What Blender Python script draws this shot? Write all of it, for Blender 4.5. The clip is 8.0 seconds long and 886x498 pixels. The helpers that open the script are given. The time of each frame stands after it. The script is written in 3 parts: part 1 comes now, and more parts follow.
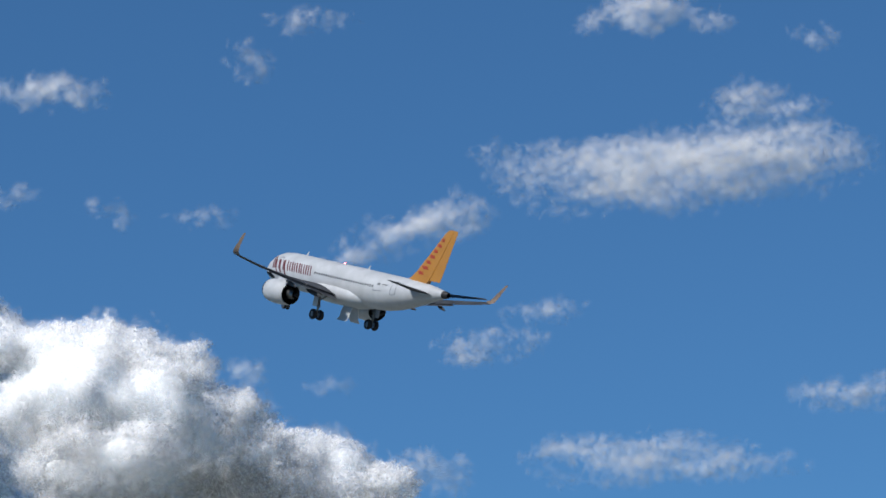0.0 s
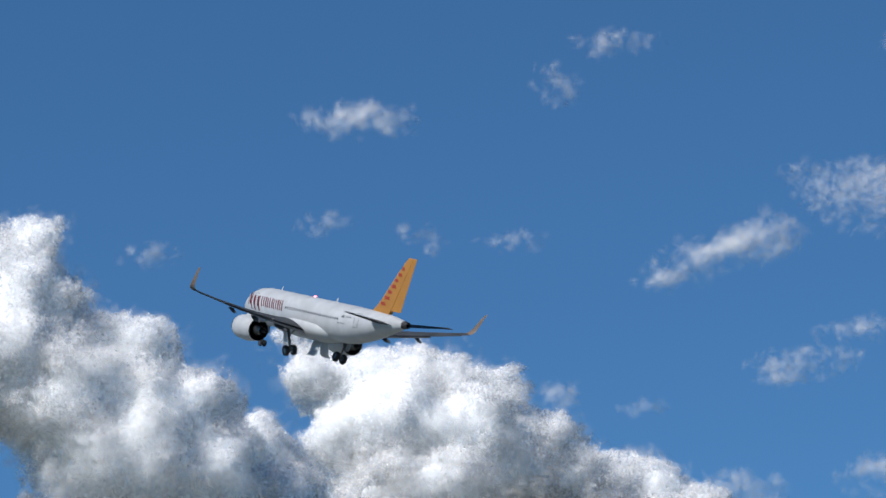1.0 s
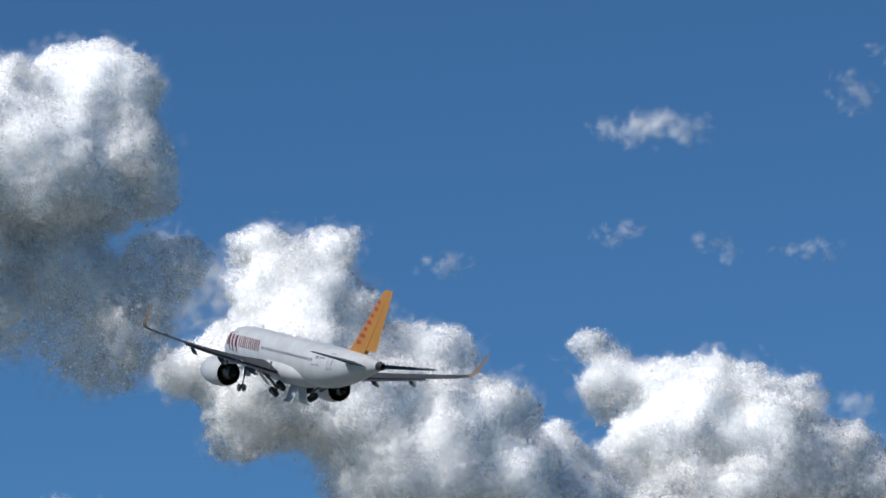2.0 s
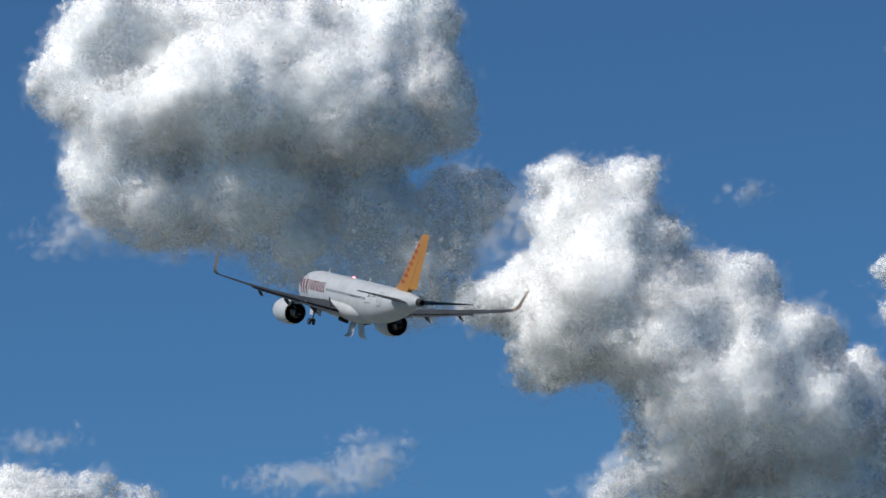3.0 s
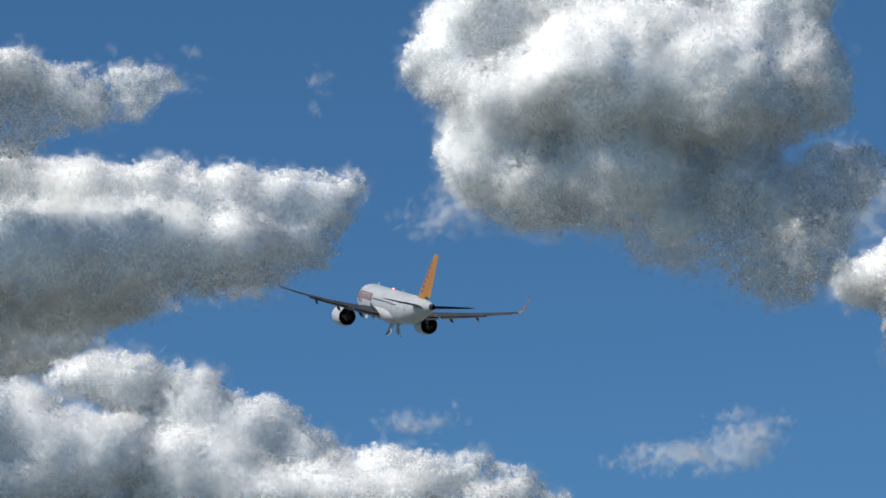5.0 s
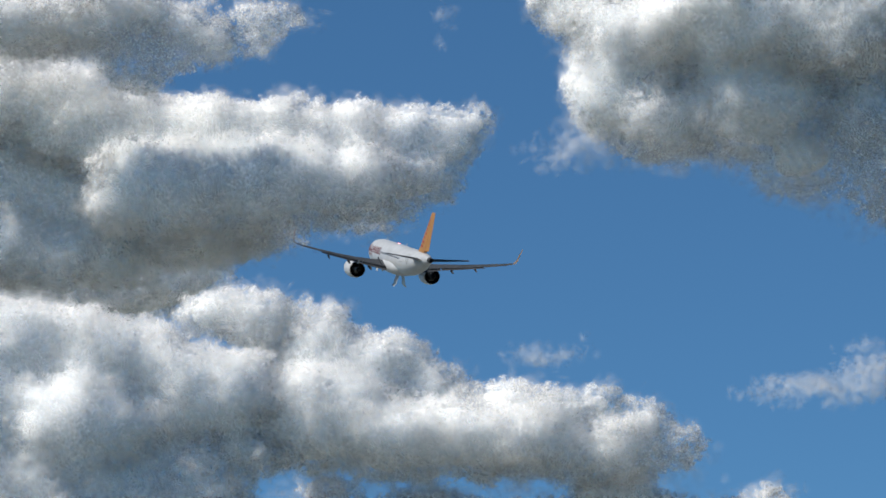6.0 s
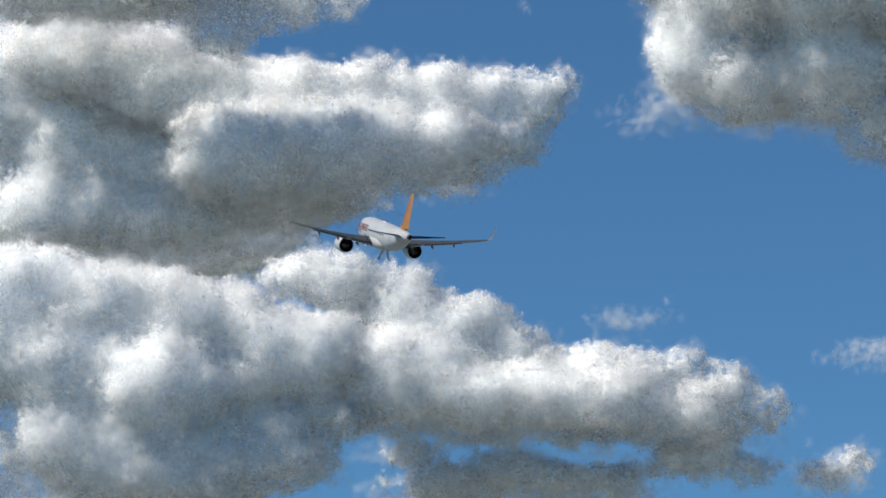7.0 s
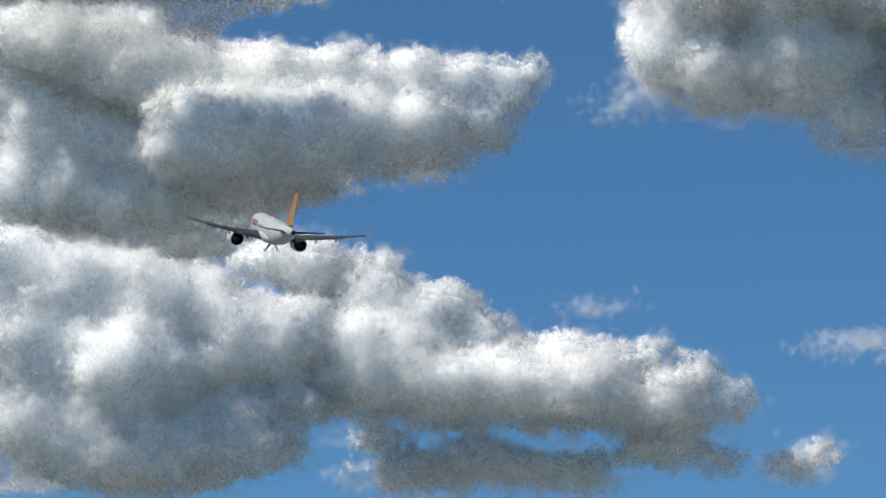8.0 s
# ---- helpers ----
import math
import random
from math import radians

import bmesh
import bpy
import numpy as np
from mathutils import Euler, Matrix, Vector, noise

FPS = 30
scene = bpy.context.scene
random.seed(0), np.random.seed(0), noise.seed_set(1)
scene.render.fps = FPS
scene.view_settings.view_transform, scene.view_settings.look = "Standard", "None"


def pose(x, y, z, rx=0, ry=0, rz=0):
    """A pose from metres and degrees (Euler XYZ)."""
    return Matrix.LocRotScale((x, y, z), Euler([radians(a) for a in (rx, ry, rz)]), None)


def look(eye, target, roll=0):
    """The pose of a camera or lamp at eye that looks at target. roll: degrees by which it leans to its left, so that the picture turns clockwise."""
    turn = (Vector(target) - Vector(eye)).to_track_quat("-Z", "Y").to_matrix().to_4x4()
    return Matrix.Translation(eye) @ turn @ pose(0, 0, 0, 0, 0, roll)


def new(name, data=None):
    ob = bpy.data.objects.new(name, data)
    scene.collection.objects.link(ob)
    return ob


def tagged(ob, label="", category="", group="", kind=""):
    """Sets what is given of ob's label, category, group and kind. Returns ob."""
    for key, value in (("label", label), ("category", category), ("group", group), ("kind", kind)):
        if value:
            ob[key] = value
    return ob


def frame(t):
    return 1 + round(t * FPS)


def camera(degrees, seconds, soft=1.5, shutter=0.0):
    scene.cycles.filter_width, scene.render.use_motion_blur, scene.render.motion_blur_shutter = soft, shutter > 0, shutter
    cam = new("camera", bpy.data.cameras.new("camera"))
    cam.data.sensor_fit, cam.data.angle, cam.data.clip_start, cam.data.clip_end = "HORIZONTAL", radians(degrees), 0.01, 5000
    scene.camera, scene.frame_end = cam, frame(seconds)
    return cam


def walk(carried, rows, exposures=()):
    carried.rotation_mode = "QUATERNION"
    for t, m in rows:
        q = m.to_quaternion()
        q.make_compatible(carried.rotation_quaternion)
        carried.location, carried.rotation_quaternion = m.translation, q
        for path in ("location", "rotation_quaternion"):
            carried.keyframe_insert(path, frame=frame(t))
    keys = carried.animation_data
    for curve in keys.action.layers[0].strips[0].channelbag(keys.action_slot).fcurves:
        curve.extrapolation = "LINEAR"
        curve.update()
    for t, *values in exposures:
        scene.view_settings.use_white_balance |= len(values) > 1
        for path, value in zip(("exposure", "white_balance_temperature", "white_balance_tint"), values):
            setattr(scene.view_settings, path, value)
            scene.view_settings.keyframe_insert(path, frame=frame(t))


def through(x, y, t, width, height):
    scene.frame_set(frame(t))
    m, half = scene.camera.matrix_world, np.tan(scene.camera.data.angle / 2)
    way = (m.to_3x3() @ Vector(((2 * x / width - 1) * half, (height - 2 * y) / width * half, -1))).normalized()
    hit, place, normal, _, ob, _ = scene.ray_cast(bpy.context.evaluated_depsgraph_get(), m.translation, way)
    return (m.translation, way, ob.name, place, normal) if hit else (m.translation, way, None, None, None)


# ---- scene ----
cam = camera(12.0, 8.0, soft=1.6)
EYE = Vector((0.0, 0.0, 1.6))


def toward(az, el):
    """Unit vector for a bearing and an elevation in degrees (bearing 0 is +y, clockwise)."""
    a, e = radians(az), radians(el)
    return Vector((math.sin(a) * math.cos(e), math.cos(a) * math.cos(e), math.sin(e)))


# seconds, bearing, elevation, roll of the hand-held camera
CAMERA_ROWS = [
    (0.0, 20.555, 14.236, -2.69), (0.5, 18.309, 14.487, -2.99), (1.0, 16.216, 14.736, -2.69),
    (1.5, 14.294, 14.738, -2.86), (2.0, 12.071, 15.023, -1.82), (2.2, 11.100, 14.808, -2.37),
    (3.3, 6.945, 14.189, -1.20), (3.5, 6.498, 14.256, -0.99), (4.0, 5.764, 14.677, -0.65),
    (4.5, 4.566, 14.727, -0.54), (5.0, 2.558, 14.049, -0.98), (5.2, 1.853, 13.644, -1.21),
    (6.3, 0.360, 13.140, -0.87), (6.5, -0.023, 13.083, -0.82), (7.0, -0.413, 12.691, -0.66),
    (7.5, -0.024, 12.389, -0.44), (8.0, 0.000, 12.500, 0.00),
]
walk(cam, [(t, look(EYE, EYE + 1000 * toward(az, el), roll)) for t, az, el, roll in CAMERA_ROWS],
     exposures=[(0.0, 0.04, 6400, 10), (2.2, -0.02, 6500, 10), (3.5, -0.1, 6700, 8), (5.0, 0.0, 6800, 8), (8.0, 0.12, 6900, 8)])

# ---- world and sun ----
SUN_AZ, SUN_EL = -110.0, 49.0
world = bpy.data.worlds.new("sky")
scene.world = world
world.use_nodes = True
wn = world.node_tree.nodes
sky = wn.new("ShaderNodeTexSky")
sky.sky_type = "NISHITA"
sky.sun_disc = False
sky.sun_elevation, sky.sun_rotation = radians(SUN_EL), radians(SUN_AZ)
sky.air_density, sky.dust_density, sky.ozone_density = 0.7, 0.1, 3.0
clear_air = wn.new("ShaderNodeMix")
clear_air.data_type, clear_air.blend_type = "RGBA", "MULTIPLY"
clear_air.inputs[0].default_value = 1.0
clear_air.inputs[7].default_value = (0.51, 0.89, 1.1, 1)
world.node_tree.links.new(sky.outputs["Color"], clear_air.inputs[6])
world.node_tree.links.new(clear_air.outputs[2], wn["Background"].inputs["Color"])
wn["Background"].inputs["Strength"].default_value = 0.085

sun_data = bpy.data.lights.new("sun", "SUN")
sun_data.energy, sun_data.angle, sun_data.color = 4.6, radians(0.53), (1.0, 0.98, 0.95)
sun = new("sun", sun_data)
sun.matrix_world = look(100 * toward(SUN_AZ, SUN_EL), (0, 0, 0))


# ---- materials ----
def material(name):
    m = bpy.data.materials.new(name)
    m.use_nodes = True
    return m, m.node_tree.nodes, m.node_tree.links


def painted(name, color, rough=0.4, metal=0.0, dirt=0.12, scale=0.6, coat=0.0, bump=0.0, spec=0.5):
    """Paint or metal with broad grime and a fine grain, both in object space."""
    m, n, l = material(name)
    b = n["Principled BSDF"]
    co = n.new("ShaderNodeTexCoord")
    broad, fine = n.new("ShaderNodeTexNoise"), n.new("ShaderNodeTexNoise")
    broad.inputs["Scale"].default_value, broad.inputs["Detail"].default_value = scale, 5
    fine.inputs["Scale"].default_value, fine.inputs["Detail"].default_value = scale * 14, 3
    mix = n.new("ShaderNodeMath")
    mix.operation = "MULTIPLY_ADD"
    mix.inputs[1].default_value, mix.inputs[2].default_value = 0.35, 0.0
    add = n.new("ShaderNodeMath")
    add.operation = "ADD"
    ramp = n.new("ShaderNodeValToRGB")
    dark = [c * (1 - dirt * 2.2) for c in color]
    lite = [min(1, c * (1 + dirt * 0.4)) for c in color]
    ramp.color_ramp.elements[0].position, ramp.color_ramp.elements[1].position = 0.4, 0.85
    ramp.color_ramp.elements[0].color, ramp.color_ramp.elements[1].color = (*dark, 1), (*lite, 1)
    for tex in (broad, fine):
        l.new(co.outputs["Object"], tex.inputs["Vector"])
    l.new(fine.outputs["Fac"], mix.inputs[0])
    l.new(mix.outputs[0], add.inputs[0])
    l.new(broad.outputs["Fac"], add.inputs[1])
    l.new(add.outputs[0], ramp.inputs["Fac"])
    l.new(ramp.outputs["Color"], b.inputs["Base Color"])
    b.inputs["Roughness"].default_value, b.inputs["Metallic"].default_value = rough, metal
    b.inputs["Coat Weight"].default_value, b.inputs["Specular IOR Level"].default_value = coat, spec
    if bump:
        bp = n.new("ShaderNodeBump")
        bp.inputs["Strength"].default_value, bp.inputs["Distance"].default_value = bump, 0.02
        l.new(broad.outputs["Fac"], bp.inputs["Height"])
        l.new(bp.outputs["Normal"], b.inputs["Normal"])
    return m


WHITE = painted("white_aircraft_paint", (0.44, 0.45, 0.46), 0.45, coat=0.08, dirt=0.1, bump=0.15)
WINGGREY = painted("grey_wing_paint", (0.055, 0.06, 0.068), 0.75, dirt=0.2, spec=0.15)
ORANGE = painted("orange_paint", (0.37, 0.165, 0.022), 0.4, coat=0.1, dirt=0.06)
WINGLET = painted("faded_orange_winglet_paint", (0.17, 0.12, 0.085), 0.6, dirt=0.2)
RED = painted("dark_red_lettering_paint", (0.1, 0.006, 0.012), 0.6, dirt=0.1)
FINRED = painted("red_fin_lettering_paint", (0.3, 0.03, 0.012), 0.6, dirt=0.1)
DARK = painted("dark_glass", (0.012, 0.014, 0.018), 0.15)
SOOT = painted("sooty_dark_metal", (0.035, 0.034, 0.034), 0.55, 0.6, dirt=0.3)
METAL = painted("bare_metal", (0.2, 0.2, 0.19), 0.35, 0.9, dirt=0.2)
RUBBER = painted("black_tyre_rubber", (0.012, 0.012, 0.013), 0.8, dirt=0.2, scale=4)
STRUT = painted("grey_gear_paint", (0.1, 0.105, 0.11), 0.5, 0.2, dirt=0.2, scale=3)
SEAM = painted("grey_panel_seam", (0.12, 0.13, 0.14), 0.5)


def glowing(name, color, power):
    m, n, l = material(name)
    n["Principled BSDF"].inputs["Base Color"].default_value = (*color, 1)
    n["Principled BSDF"].inputs["Emission Color"].default_value = (*color, 1)
    n["Principled BSDF"].inputs["Emission Strength"].default_value = power
    return m


BEACON = glowing("red_beacon_glow", (1.0, 0.18, 0.2), 6.0)


def heart(name, albedo, reach):
    """The thick heart of a cloud: white droplets that light sinks into and comes out of again far off."""
    m, n, l = material(name)
    deep = n["Principled BSDF"]
    co, tex, ramp = n.new("ShaderNodeTexCoord"), n.new("ShaderNodeTexNoise"), n.new("ShaderNodeValToRGB")
    tex.inputs["Scale"].default_value, tex.inputs["Detail"].default_value = 0.02, 3
    ramp.color_ramp.elements[0].color = (albedo - 0.03, albedo - 0.03, albedo - 0.03, 1)
    ramp.color_ramp.elements[1].color = (albedo, albedo, albedo, 1)
    l.new(co.outputs["Object"], tex.inputs["Vector"])
    l.new(tex.outputs["Fac"], ramp.inputs["Fac"])
    l.new(ramp.outputs["Color"], deep.inputs["Base Color"])
    deep.inputs["Roughness"].default_value, deep.inputs["Specular IOR Level"].default_value = 1.0, 0.0
    deep.subsurface_method = "RANDOM_WALK"
    deep.inputs["Subsurface Weight"].default_value = 1.0
    deep.inputs["Subsurface Radius"].default_value = (1, 1, 1)
    deep.inputs["Subsurface Scale"].default_value = reach
    return m


def vapour(name, cover, through, albedo=0.99):
    """A small puff of droplets that fades out to its rim and scatters light forwards more than back."""
    m, n, l = material(name)
    n.remove(n["Principled BSDF"])
    co, away, fade = n.new("ShaderNodeTexCoord"), n.new("ShaderNodeVectorMath"), n.new("ShaderNodeMapRange")
    away.operation = "DISTANCE"
    away.inputs[1].default_value = (0.5, 0.5, 0)
    l.new(co.outputs["UV"], away.inputs[0])
    fade.inputs["From Min"].default_value, fade.inputs["From Max"].default_value = 0.5, 0.02
    fade.inputs["To Max"].default_value = cover
    fade.interpolation_type = "SMOOTHSTEP"
    l.new(away.outputs["Value"], fade.inputs["Value"])
    back, forth, body = n.new("ShaderNodeBsdfDiffuse"), n.new("ShaderNodeBsdfTranslucent"), n.new("ShaderNodeMixShader")
    for lobe, slot in ((back, 1), (forth, 2)):
        lobe.inputs["Color"].default_value = (albedo, albedo, albedo, 1)
        l.new(lobe.outputs[0], body.inputs[slot])
    body.inputs[0].default_value = through
    clear, mix = n.new("ShaderNodeBsdfTransparent"), n.new("ShaderNodeMixShader")
    l.new(fade.outputs[0], mix.inputs[0])
    l.new(clear.outputs[0], mix.inputs[1])
    l.new(body.outputs[0], mix.inputs[2])
    l.new(mix.outputs[0], n["Material Output"].inputs["Surface"])
    return m


scene.cycles.transparent_max_bounces = 160
scene.cycles.max_bounces, scene.cycles.diffuse_bounces = 10, 6
CORE = heart("dense_cloud", 0.99, 40.0)
FINE = vapour("billow_vapour", 0.3, 0.5)
BROAD = vapour("deep_vapour", 0.22, 0.5)
MIST = vapour("drifting_vapour", 0.08, 0.5)
WISP = vapour("thin_cloud_vapour", 0.062, 0.5)


def bounce_ground_material():
    m, n, l = material("neutral_bounce_ground")
    b = n["Principled BSDF"]
    tex, ramp = n.new("ShaderNodeTexNoise"), n.new("ShaderNodeValToRGB")
    co = n.new("ShaderNodeTexCoord")
    tex.inputs["Scale"].default_value, tex.inputs["Detail"].default_value = 0.02, 10
    # neutral tone picked for how much light it throws onto cloud bases
    ramp.color_ramp.elements[0].color, ramp.color_ramp.elements[1].color = (0.09, 0.1, 0.085, 1), (0.19, 0.195, 0.18, 1)
    l.new(co.outputs["Object"], tex.inputs["Vector"])
    l.new(tex.outputs["Fac"], ramp.inputs["Fac"])
    l.new(ramp.outputs["Color"], b.inputs["Base Color"])
    b.inputs["Roughness"].default_value = 0.95
    return m


# ---- ground: out of view, added to bounce sunlight up onto the clouds ----
bm = bmesh.new()
bmesh.ops.create_circle(bm, cap_ends=True, segments=96, radius=20000)
me = bpy.data.meshes.new("ground")
bm.to_mesh(me)
bm.free()
me.materials.append(bounce_ground_material())
tagged(new("ground", me), "unseen flat ground added to bounce light up at the clouds", "ground", kind="structure")


# ---- clouds ----
def lattice_noise(p, seed):
    """Smooth gradient noise, about -1 to 1, at points p (n, 3)."""
    i = np.floor(p).astype(np.int64)
    f = (p - i).astype(np.float32)
    w = f * f * f * (f * (f * 6 - 15) + 10)
    total = np.zeros(len(p), np.float32)
    for dx in (0, 1):
        for dy in (0, 1):
            for dz in (0, 1):
                h = ((i[:, 0] + dx) * 73856093) ^ ((i[:, 1] + dy) * 19349663) ^ ((i[:, 2] + dz) * 83492791) ^ (seed * 2654435761)
                h = (h ^ (h >> 13)) * 1274126177 & 0x7FFFFFFF
                gx, gy, gz = (h & 1023) / 511.5 - 1, ((h >> 10) & 1023) / 511.5 - 1, ((h >> 20) & 1023) / 511.5 - 1
                d = gx * (f[:, 0] - dx) + gy * (f[:, 1] - dy) + gz * (f[:, 2] - dz)
                k = (w[:, 0] if dx else 1 - w[:, 0]) * (w[:, 1] if dy else 1 - w[:, 1]) * (w[:, 2] if dz else 1 - w[:, 2])
                total += (k * d).astype(np.float32)
    return total * 1.3


def bumps(p, seed):
    """Round heads, 0 to 1, with creases between them (distance to the nearest of scattered centres)."""
    p = p.astype(np.float32)
    i = np.floor(p).astype(np.int64)
    best = np.full(len(p), 9.0, np.float32)
    for dx in (-1, 0, 1):
        for dy in (-1, 0, 1):
            for dz in (-1, 0, 1):
                c = i + (dx, dy, dz)
                h = (c[:, 0] * 73856093) ^ (c[:, 1] * 19349663) ^ (c[:, 2] * 83492791) ^ (seed * 2654435761)
                h = (h ^ (h >> 13)) * 1274126177 & 0x7FFFFFFF
                q = c.astype(np.float32) + np.stack(((h & 1023), (h >> 10) & 1023, (h >> 20) & 1023), 1).astype(np.float32) / 1024 - p
                best = np.minimum(best, (q * q).sum(1))
    return 1 - np.minimum(best, 1.2) / 1.2


def skin(field, level, cell, corner):
    """Vertices and quads of the surface field = level on a regular grid."""
    a = field - level
    s = a > 0
    nx, ny, nz = a.shape
    acc = np.zeros((nx - 1, ny - 1, nz - 1, 3), np.float32)
    cnt = np.zeros((nx - 1, ny - 1, nz - 1), np.float32)
    offs = [(0, 0), (0, 1), (1, 0), (1, 1)]
    for ax in range(3):
        lo = [slice(None)] * 3
        hi = [slice(None)] * 3
        lo[ax], hi[ax] = slice(None, -1), slice(1, None)
        va, vb = a[tuple(lo)], a[tuple(hi)]
        cross = (va > 0) != (vb > 0)
        tt = np.where(cross, va / np.where(cross, va - vb, 1), 0).astype(np.float32)
        o1, o2 = [k for k in range(3) if k != ax]
        for e1, e2 in offs:
            sl = [slice(None)] * 3
            sl[o1] = slice(e1, a.shape[o1] - 1 + e1)
            sl[o2] = slice(e2, a.shape[o2] - 1 + e2)
            c, tv = cross[tuple(sl)], tt[tuple(sl)]
            acc[..., ax] += tv
            acc[..., o1] += e1 * c
            acc[..., o2] += e2 * c
            cnt += c
    used = cnt > 0
    index = np.full(used.shape, -1, np.int64)
    index[used] = np.arange(used.sum())
    where = np.argwhere(used)
    verts = (where + acc[used] / cnt[used][:, None]) * cell + corner
    quads = []
    for ax in range(3):
        o1, o2 = (ax + 1) % 3, (ax + 2) % 3
        sl_lo = [slice(1, -1)] * 3
        sl_hi = [slice(1, -1)] * 3
        sl_lo[ax], sl_hi[ax] = slice(0, -1), slice(1, None)
        p, q = s[tuple(sl_lo)], s[tuple(sl_hi)]
        for flip in (False, True):
            at = np.argwhere((p & ~q) if not flip else (~p & q))
            if not len(at):
                continue
            base = at + 1
            base[:, ax] -= 1
            ring = []
            for e1, e2 in ((0, 0), (-1, 0), (-1, -1), (0, -1)):
                k = base.copy()
                k[:, o1] += e1
                k[:, o2] += e2
                ring.append(index[k[:, 0], k[:, 1], k[:, 2]])
            ring = np.stack(ring, 1)
            quads.append(ring[:, ::-1] if flip else ring)
    return verts, np.concatenate(quads)


def cloud_mesh(name, verts, quads, mat):
    me = bpy.data.meshes.new(name)
    me.vertices.add(len(verts))
    me.vertices.foreach_set("co", verts.astype(np.float32).ravel())
    me.loops.add(quads.size)
    me.loops.foreach_set("vertex_index", quads.ravel().astype(np.int32))
    me.polygons.add(len(quads))
    me.polygons.foreach_set("loop_start", np.arange(0, quads.size, 4, dtype=np.int32))
    me.polygons.foreach_set("use_smooth", np.ones(len(quads), bool))
    me.update(calc_edges=True)
    me.materials.append(mat)
    return me


def largest(verts, quads):
    """The biggest connected piece of a skin."""
    tag = np.arange(len(verts))
    for _ in range(400):
        low = tag[quads].min(1)
        fresh = tag.copy()
        for k in range(4):
            np.minimum.at(fresh, quads[:, k], low)
        fresh = fresh[fresh]
        if (fresh == tag).all():
            break
        tag = fresh
    keep = tag == np.bincount(tag).argmax()
    number = np.cumsum(keep) - 1
    return verts[keep], number[quads[keep[quads[:, 0]]]]


def sampled(f, p, cell, low):
    """The field f at points p, between the grid's nodes."""
    x = np.clip((p - low) / cell, 0, np.array(f.shape) - 1.001)
    i = x.astype(np.int64)
    t = (x - i).astype(np.float32)
    total = np.zeros(len(p), np.float32)
    for dx in (0, 1):
        for dy in (0, 1):
            for dz in (0, 1):
                k = (t[:, 0] if dx else 1 - t[:, 0]) * (t[:, 1] if dy else 1 - t[:, 1]) * (t[:, 2] if dz else 1 - t[:, 2])
                total += k * f[i[:, 0] + dx, i[:, 1] + dy, i[:, 2] + dz]
    return total


def billows(p, seed, width, height):
    """Small rounded heads with creases between them, in two sizes."""
    a = np.abs(lattice_noise(p / width, seed)) * 2.2 - 0.5
    b = np.abs(lattice_noise(p / (width * 0.47), seed + 1)) * 2.2 - 0.5
    return height * (a + 0.55 * b)


def strewn(rng, f, cell, low, band, per_metre, chance):
    """Points strewn in the cells whose field lies in the band, thinned by chance(points, field)."""
    at = np.argwhere((f > band[0] - 5) & (f < band[1] + 5))
    if not len(at):
        return np.zeros((0, 3))
    count = int(len(at) * cell ** 3 * per_metre)
    p = (at[rng.integers(0, len(at), count)] + rng.uniform(-0.5, 0.5, (count, 3))) * cell + low
    v = sampled(f, p, cell, low)
    near = (v > band[0] - 4) & (v < band[1] + 4)
    p, v = p[near], v[near]
    return p[rng.uniform(size=len(p)) < chance(p, v)]


def puff_mesh(name, rng, groups, f, cell, low, rise):
    """One mesh of many small puffs of vapour, turned all ways. groups: points, radius, material. Each puff scatters
    light as the cloud's skin does beside it: its normals point out of the cloud, plus rise upwards."""
    slope = np.gradient(f)
    me_v, slots, mats, outs = [], [], [], []
    for centre, radius, mat in groups:
        n = len(centre)
        axis = rng.normal(size=(n, 3))
        out = np.stack([-sampled(k, centre, cell, low) for k in slope], 1)
        out /= np.linalg.norm(out, axis=1)[:, None] + 1e-6
        out[:, 2] += rise
        out += rng.normal(size=(n, 3)) * 0.1
        out /= np.linalg.norm(out, axis=1)[:, None] + 1e-6
        outs.append(out)
        axis += out * 0.6
        axis *= np.sign((axis * out).sum(1))[:, None]
        axis /= np.linalg.norm(axis, axis=1)[:, None]
        side = np.cross(axis, rng.normal(size=(n, 3)))
        side /= np.linalg.norm(side, axis=1)[:, None]
        other = np.cross(axis, side)
        size = radius * rng.uniform(0.65, 1.45, (n, 1))
        me_v.append(np.stack([centre + side * size, centre + other * size, centre - side * size, centre - other * size], 1).reshape(-1, 3))
        slots.append(np.full(n, len(mats), np.int32))
        mats.append(mat)
    v = np.concatenate(me_v)
    n = len(v) // 4
    me = cloud_mesh(name, v, np.arange(4 * n).reshape(-1, 4), mats[0])
    for mat in mats[1:]:
        me.materials.append(mat)
    me.polygons.foreach_set("material_index", np.concatenate(slots))
    uv = me.uv_layers.new(name="UVMap")
    uv.data.foreach_set("uv", np.tile(np.array((0, 0, 1, 0, 1, 1, 0, 1), np.float32), n))
    me.normals_split_custom_set_from_vertices(np.repeat(np.concatenate(outs), 4, axis=0).astype(np.float32))
    return me


